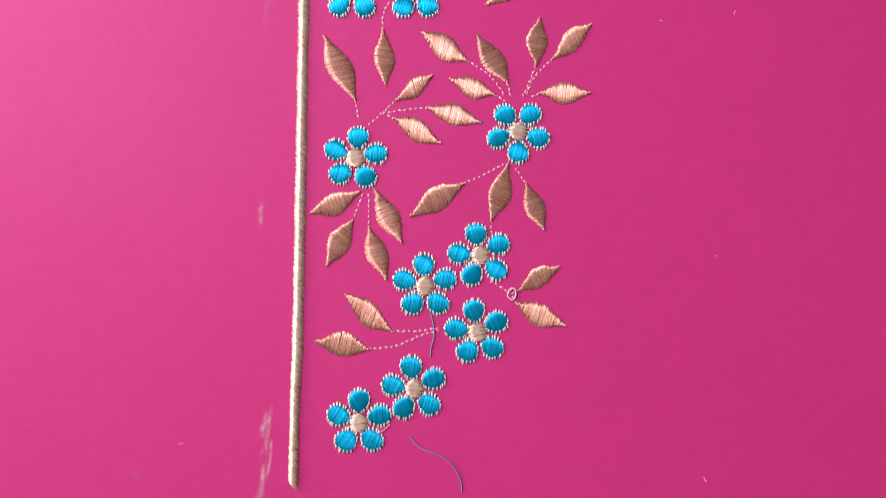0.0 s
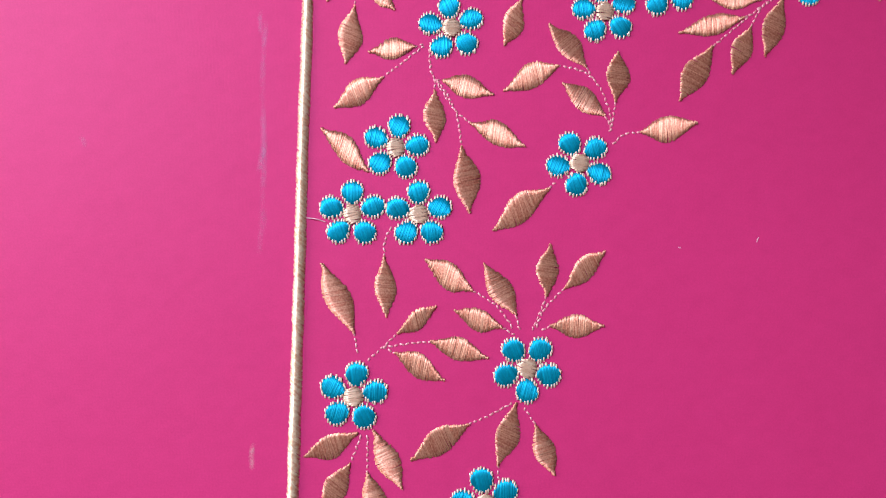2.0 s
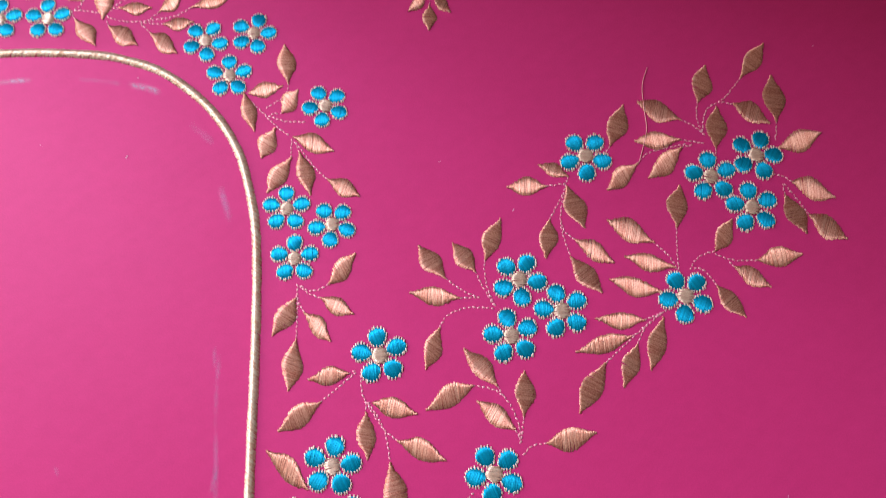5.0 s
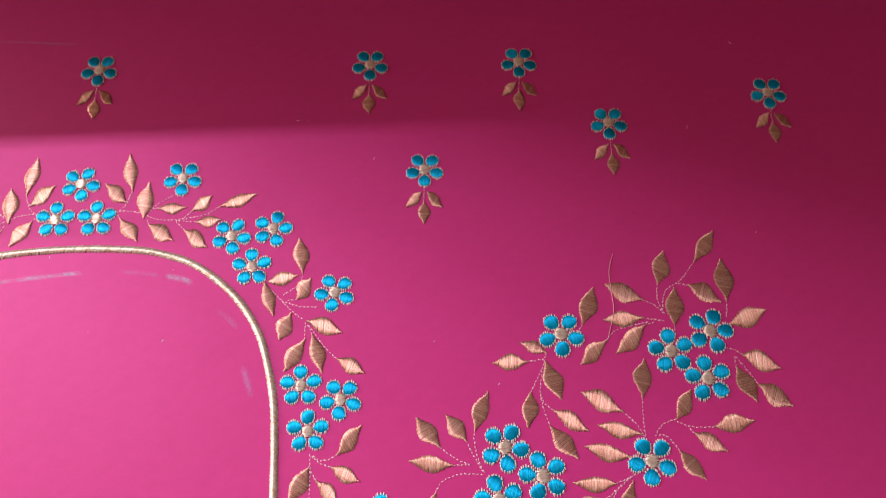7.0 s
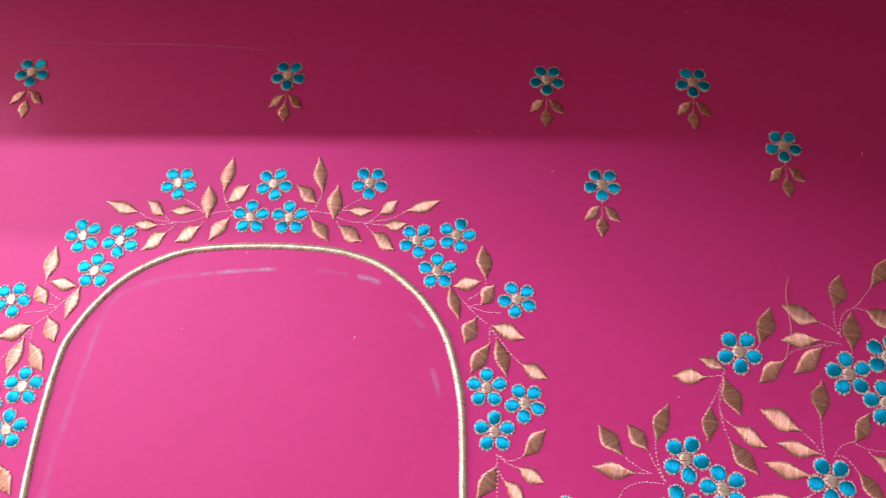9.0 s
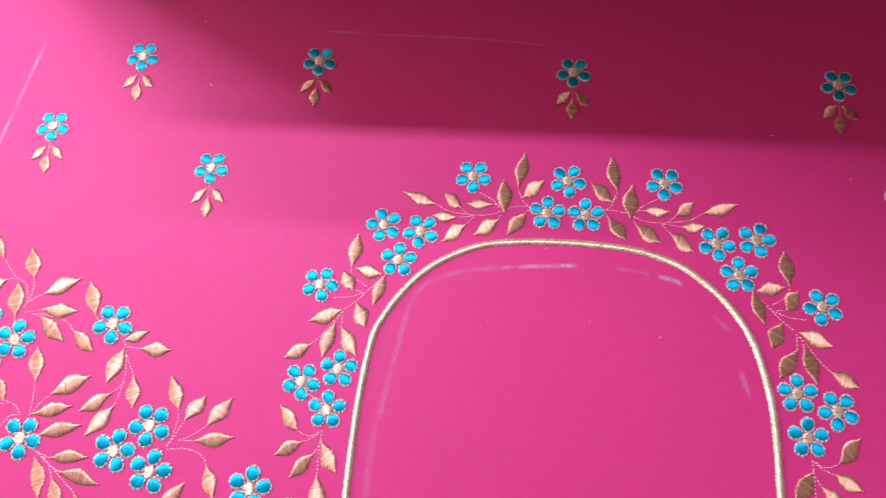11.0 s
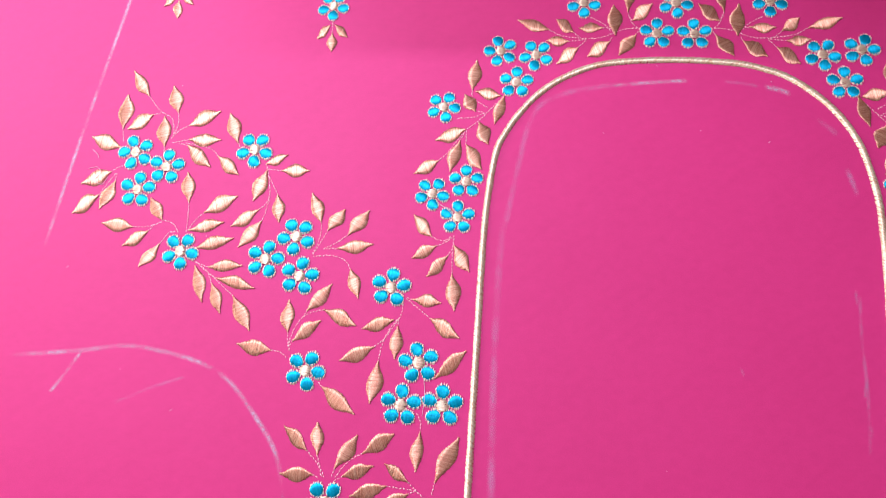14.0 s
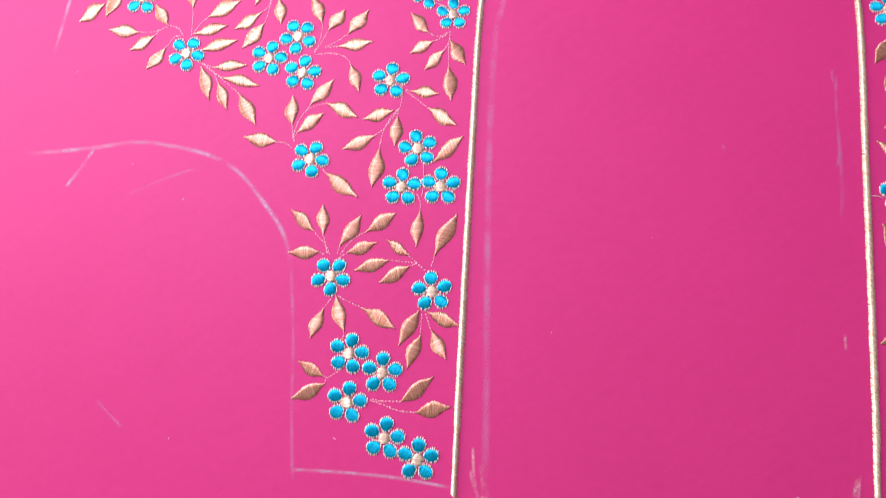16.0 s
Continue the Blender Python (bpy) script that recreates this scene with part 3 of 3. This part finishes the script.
def cloth():
    nx, ny = 150, 120
    verts, faces = [], []
    for j in range(ny + 1):
        for i in range(nx + 1):
            x = -640 + 1330 * i / nx
            y = -330 + 845 * j / ny
            far = max(0.0, abs(x) - 380, -y - 60) / 120
            z = min(far, 1.0) * 2.2 * (0.5 + 0.5 * noise.noise(Vector((x / 130, y / 130, 0))))
            verts.append((x, y, z))
    for j in range(ny):
        for i in range(nx):
            k = j * (nx + 1) + i
            faces.append((k, k + 1, k + nx + 2, k + nx + 1))
    ob = new("cloth", mesh_from("cloth", verts, faces, FABRIC))
    return tagged(ob, "magenta pink silk blouse cloth laid flat on a table", "cloth", kind="structure")


cloth()

# ---- gold border of the neckline ----


def neck_line():
    right = [(78.3, 55.8), (78.7, 78.7), (79.3, 94.0), (79.9, 135.0), (80.5, 182.0), (80.8, 208.0), (81.4, 240.0), (81.3, 264.0), (80.4, 279.5),
             (78.0, 292.2), (74.1, 304.8), (66.5, 317.3), (56.6, 327.2), (47.0, 333.8), (37.4, 337.5), (27.9, 339.8), (13.0, 341.2)]
    other = [(-82.5, 59.0), (-82.2, 99.0), (-81.6, 157.5), (-80.9, 215.0), (-80.5, 250.0), (-79.5, 273.5), (-76.8, 296.0),
             (-72.9, 306.0), (-66.9, 315.6), (-58.0, 325.7), (-46.5, 333.6), (-32.6, 339.1), (-16.5, 341.1)]
    return right + [(0.0, 341.6)] + other[::-1]


def gold_border():
    """A raised cord of close satin stitches laid across the line, worked in three runs."""
    rnd = random.Random(11)
    thing = tagged(new("gold_border"), "raised pale gold satin-stitched border arching round the neckline", "embroidery")
    line = smooth_line([(*p, 0.0) for p in neck_line()], 0.30)
    n = len(line)
    runs = [([], []), ([], []), ([], [])]
    for i, p in enumerate(line):
        verts, faces = runs[0 if p.y < 262 and p.x > 0 else 2 if p.y < 262 else 1]
        d = (line[min(i + 2, n - 1)] - line[max(i - 2, 0)]).normalized()
        side = Vector((-d.y, d.x, 0))
        half = 1.42 + 0.07 * math.sin(i * 0.11) + rnd.uniform(-0.12, 0.12)
        if min(i, n - 1 - i) < 88:
            half *= 0.86
        sl = d * (1.25 + rnd.uniform(-0.4, 0.4))
        a, b = p - side * half - sl, p + side * half + sl
        strand(verts, faces, arch(a.x, a.y, b.x, b.y, 1.1 + rnd.uniform(-0.15, 0.15), 0.12, 2.4), 0.44 + rnd.uniform(-0.1, 0.12), 0.11)
    for verts, faces in runs:
        child("satin_run", yarn_mesh("satin_run", verts, faces, CORD), thing)
    return thing


gold_border()

# ---- flowers and sprays ----
rnd = random.Random(3)
for x, y, turn in FLOWERS_LOW + FLOWERS_HIGH:
    flower(x, y, turn, rnd)
    if x > 2.0:
        lx, ly = left(x, y)
        flower(lx, ly, 180 - turn, rnd)
for name, leaves, stems in SPRAYS:
    spray(leaves, stems, rnd, 1)
    spray([(*left(a, b), *left(c, e), w) for a, b, c, e, w in leaves], [[left(*p) for p in s] for s in stems], rnd, -1)


def buti(x, y, turn):
    thing = tagged(new("flower_motif"), "small turquoise flower motif with three gold leaves below it", "embroidery", "scattered flower motifs")
    thing.matrix_basis = at_mm(x, y, 0, turn)
    r = random.Random(int(x * 7 + y))
    add_flower_parts(thing, 0, 0, -90, r, 0.89)
    add_leaf(thing, -1.2, -10.0, -7.2, -16.8, 4.2, r, 1)
    add_leaf(thing, 1.2, -10.0, 7.2, -16.6, 4.2, r, -1)
    add_leaf(thing, 0, -14.4, 0, -23.6, 5.0, r, 1)
    child("stem", stem_mesh([(0, -8.5), (-0.1, -12), (0, -15)], r), thing, None, "fine rose-gold running stitches")
    return thing


for x, y, turn in BUTIS:
    buti(x, y, turn)


# ---- chalk marks and loose threads ----


def chalk_mark(name, label, pts, width, mat, seed):
    """A thin film of chalk rubbed onto the cloth, thickest along its middle and fading at the ends."""
    rnd = random.Random(seed)
    line = smooth_line([(*p, 0.0) for p in pts], 1.0)
    verts, faces, cover = [], [], []
    n = len(line)
    for i, p in enumerate(line):
        d = (line[min(i + 1, n - 1)] - line[max(i - 1, 0)]).normalized()
        side = Vector((-d.y, d.x, 0))
        end = min(1.0, min(i, n - 1 - i) / max(2.0, 0.07 * n))
        fade = end * (0.75 + 0.5 * noise.noise(Vector((i * 0.11, seed * 3.7, 0))))
        for k, u in enumerate((-1.25, -0.22, 0.22, 1.25)):
            q = p + side * (u * width / 2 + rnd.uniform(-0.08, 0.08))
            verts.append((q.x, q.y, 0.10))
            cover.append(max(0.0, fade) if k in (1, 2) else 0.0)
        if i:
            a = 4 * (i - 1)
            faces += [(a + k + 1, a + k, a + k + 4, a + k + 5) for k in range(3)]
    me = mesh_from(name, verts, faces, mat)
    me.attributes.new("cover", "FLOAT", "POINT").data.foreach_set("value", cover)
    ob = new(name, me)
    return tagged(ob, label, "chalk mark", "chalk marks on the cloth")


def loose_thread(label, pts, mat, radius, lift=0.5):
    line = smooth_line([(*p, 0.0) for p in pts], 0.5)
    verts, faces = [], []
    n = len(line)
    for i, p in enumerate(line):
        d = (line[min(i + 1, n - 1)] - line[max(i - 1, 0)]).normalized()
        side = Vector((-d.y, d.x, 0))
        z = radius + 0.05 + lift * math.sin(math.pi * i / max(1, n - 1)) ** 2
        for k in range(6):
            a = math.tau * k / 6
            q = p + side * (radius * math.cos(a))
            verts.append((q.x, q.y, z + radius * math.sin(a)))
            if i:
                b, c = 6 * (i - 1), 6 * i
                faces.append((b + k, b + (k + 1) % 6, c + (k + 1) % 6, c + k))
    ob = new("loose_thread", mesh_from("loose_thread", verts, faces, mat))
    return tagged(ob, label, "thread", "loose threads")


chalk_mark("chalk_line", "long curved tailor chalk line inside the neckline", [(-72.2, 268.1), (-73.4, 233.3), (-73.4, 194.7), (-72.3, 145.8), (-71.0, 99.4), (-70.1, 60.8)], 3.2, SCUFF, 1)
chalk_mark("chalk_line", "curved tailor chalk line inside the neck arch", [(-71.7, 261.1), (-69.8, 272.7), (-66.8, 289.3), (-63.1, 308.8), (-57.7, 319.5), (-47.4, 325.1), (-32.4, 328.4), (-24.0, 329.3)], 2.8, SCUFF, 2)
chalk_mark("chalk_line", "bright tailor chalk line under the neck arch", [(-27.0, 329.0), (-14.1, 330.3), (-0.5, 331.3), (6.6, 331.7)], 2.0, CHALK, 3)
chalk_mark("chalk_line", "short faint chalk dash under the neck arch", [(20.5, 331.2), (28.2, 330.5), (35.7, 329.0)], 1.8, SCUFF, 4)
chalk_mark("chalk_line", "short bright chalk dash under the neck arch", [(37.2, 328.9), (43.2, 327.6), (49.0, 325.4)], 2.4, CHALK, 5)
chalk_mark("chalk_line", "faint chalk dash beside the gold border", [(58.2, 314.2), (62.0, 311.1), (67.1, 306.4)], 2.4, SCUFF, 6)
chalk_mark("chalk_line", "faint chalk dash beside the gold border", [(68.7, 292.4), (70.7, 286.6), (72.7, 280.0)], 2.4, SCUFF, 7)
chalk_mark("chalk_line", "curved lavender chalk line of the armhole", [(-286.4, 198.3), (-276.9, 199.2), (-254.0, 201.7), (-234.0, 204.7), (-217.8, 203.3), (-198.8, 199.1), (-185.0, 192.0), (-173.5, 180.1), (-162.0, 165.1), (-156.9, 150.4)], 2.2, CHALK, 8)
chalk_mark("chalk_line", "faint chalk line below the armhole curve", [(-156.9, 150.4), (-153.3, 119.0), (-151.6, 91.0), (-148.5, 59.5)], 1.8, SCUFF, 9)
chalk_mark("chalk_line", "short chalk tick at the armhole curve", [(-253.1, 201.7), (-258.2, 192.8), (-264.6, 182.9)], 1.9, CHALK, 10)
chalk_mark("chalk_line", "faint straight chalk line at the hem", [(-151.4, 65.8), (-129.6, 65.9), (-106.3, 65.0), (-83.3, 62.4)], 1.5, CHALK, 11)
chalk_mark("chalk_line", "long straight chalk line across the shoulder", [(-248.7, 433.6), (-259.8, 368.4), (-270.4, 307.7), (-279.8, 246.0)], 2.0, CHALK, 12)
for k, (pts, wide) in enumerate((
        ([(72.6, 76.5), (71.8, 71.0), (71.4, 66.0)], 1.1), ([(71.6, 70.0), (71.0, 64.5), (70.4, 58.5), (69.6, 51.0)], 1.5),
        ([(72.6, 68.0), (72.2, 62.0), (71.2, 57.0)], 1.0), ([(70.4, 66.0), (70.0, 61.0)], 1.2), ([(70.2, 56.0), (68.6, 49.0)], 2.0))):
    chalk_mark("chalk_smudge", "thin pale chalk stroke rubbed beside the gold border", pts, wide, PALE_CHALK, 40 + k)
chalk_mark("chalk_smudge", "small pale chalk smudge on the cloth", [(35.4, 59.2), (37.6, 58.6), (39.9, 58.9)], 1.8, SCUFF, 15)
chalk_mark("chalk_smudge", "thin upright chalk scratch on the cloth", [(69.6, 130.0), (69.3, 126.5), (69.8, 122.5)], 1.3, PALE_CHALK, 16)
chalk_mark("chalk_smudge", "thin upright chalk scratch on the cloth", [(70.5, 238.8), (70.1, 221.3), (70.9, 199.8), (70.2, 175.9)], 1.6, SCUFF, 17)
chalk_mark("chalk_smudge", "small pale scratch on the cloth", [(23.3, 208.0), (24.6, 206.0), (25.6, 203.7)], 1.4, SCUFF, 18)
chalk_mark("chalk_smudge", "small slanted chalk scratch on the cloth", [(-237.9, 90.1), (-231.6, 84.7), (-223.7, 78.5)], 1.6, SCUFF, 19)
chalk_mark("chalk_smudge", "faint slanted chalk scratch on the cloth", [(-235.3, 179.8), (-219.7, 187.2), (-203.8, 193.1)], 1.6, SCUFF, 20)
for k, (pts, wide) in enumerate((
        ([(-75.6, 79.0), (-75.0, 70.0), (-73.6, 62.0)], 1.3), ([(-76.4, 70.0), (-74.6, 64.0), (-72.0, 58.0)], 1.8), ([(-72.2, 72.0), (-71.2, 64.0), (-70.8, 54.0)], 1.6),
        ([(-70.2, 66.0), (-69.4, 60.0), (-70.4, 52.0)], 2.2))):
    chalk_mark("chalk_smudge", "pale chalk stroke rubbed into the cloth by the hem", pts, wide, PALE_CHALK, 50 + k)
chalk_mark("chalk_smudge", "faint chalk scratch inside the border", [(69.1, 241.2), (69.3, 234.1)], 1.3, SCUFF, 23)
chalk_mark("chalk_smudge", "faint chalk scratch inside the border", [(71.0, 206.5), (69.5, 197.2)], 1.6, SCUFF, 24)
chalk_mark("chalk_smudge", "faint chalk scratch inside the border", [(71.3, 188.9), (71.4, 182.5)], 1.3, SCUFF, 25)
chalk_mark("chalk_smudge", "faint chalk scratch by the hem", [(71.6, 75.4), (69.9, 67.0)], 2.0, PALE_CHALK, 26)
chalk_mark("chalk_line", "thin pale crease line across the shaded cloth", [(-117.2, 441.8), (-80.0, 440.4), (-40.7, 439.6), (-4.0, 436.3)], 1.5, SCUFF, 27)
loose_thread("loose blue-grey thread end hanging from a flower", [(114.2, 100.1), (114.9, 96.8), (115.0, 93.8), (114.3, 90.9), (114.1, 88.1)], LOOSE_BLUE, 0.16)
loose_thread("loose blue-grey thread lying on the cloth", [(108.5, 67.8), (111.4, 64.8), (115.9, 63.0), (119.5, 60.5), (121.7, 56.5), (122.0, 53.3)], LOOSE_BLUE, 0.16)
loose_thread("fine loose gold thread across the leaves", [(210.4, 329.7), (208.0, 322.7), (207.8, 313.5), (207.7, 306.5), (204.4, 296.1)], LOOSE_ROSE, 0.14)
loose_thread("tiny pale thread loop at a stem", [(135.8, 103.2), (134.7, 104.1), (135.0, 105.7), (136.3, 106.2), (136.8, 104.8), (136.2, 103.3), (135.2, 103.2)], LOOSE_PINK, 0.22)
loose_thread("fine pale jump thread between flowers", [(-102.1, 198.1), (-101.2, 189.6), (-101.8, 182.1)], LOOSE_PINK, 0.10)
loose_thread("fine pale jump thread between flowers", [(-100.2, 272.4), (-96.3, 269.9), (-92.2, 265.6)], LOOSE_PINK, 0.12)
loose_thread("fine jump thread from border to flower", [(82.0, 186.3), (84.4, 186.0), (87.1, 185.2)], LOOSE_PINK, 0.12)
loose_thread("fine pale thread tangle on a leaf", [(-264.9, 285.4), (-261.1, 286.3), (-258.4, 283.5), (-260.6, 279.8), (-257.0, 277.9), (-254.8, 281.8)], LOOSE_PINK, 0.10)
loose_thread("fine pale thread curl beside the leaves", [(-264.5, 294.8), (-261.6, 292.5), (-261.0, 290.5)], LOOSE_PINK, 0.12)
loose_thread("fine pale thread tail below a flower", [(103.4, 70.9), (101.9, 69.7), (100.1, 68.9), (99.2, 69.5)], LOOSE_PINK, 0.10)


def lint(count):
    """Tiny pale fibres scattered on the cloth."""
    r = random.Random(77)
    verts, faces = [], []
    for _ in range(count):
        x, y, a, n = r.uniform(-330, 330), r.uniform(40, 470), r.uniform(0, math.tau), r.uniform(0.5, 1.6)
        bend = r.uniform(-0.5, 0.5)
        strand(verts, faces, [(x + n * u * math.cos(a + bend * u), y + n * u * math.sin(a + bend * u), 0.16) for u in (0.0, 0.5, 1.0)], r.uniform(0.12, 0.26), 0.08)
    return tagged(new("lint", yarn_mesh("lint", verts, faces, LOOSE_PINK)), "tiny pale lint fibres scattered over the pink cloth", "lint", kind="stuff")


lint(50)
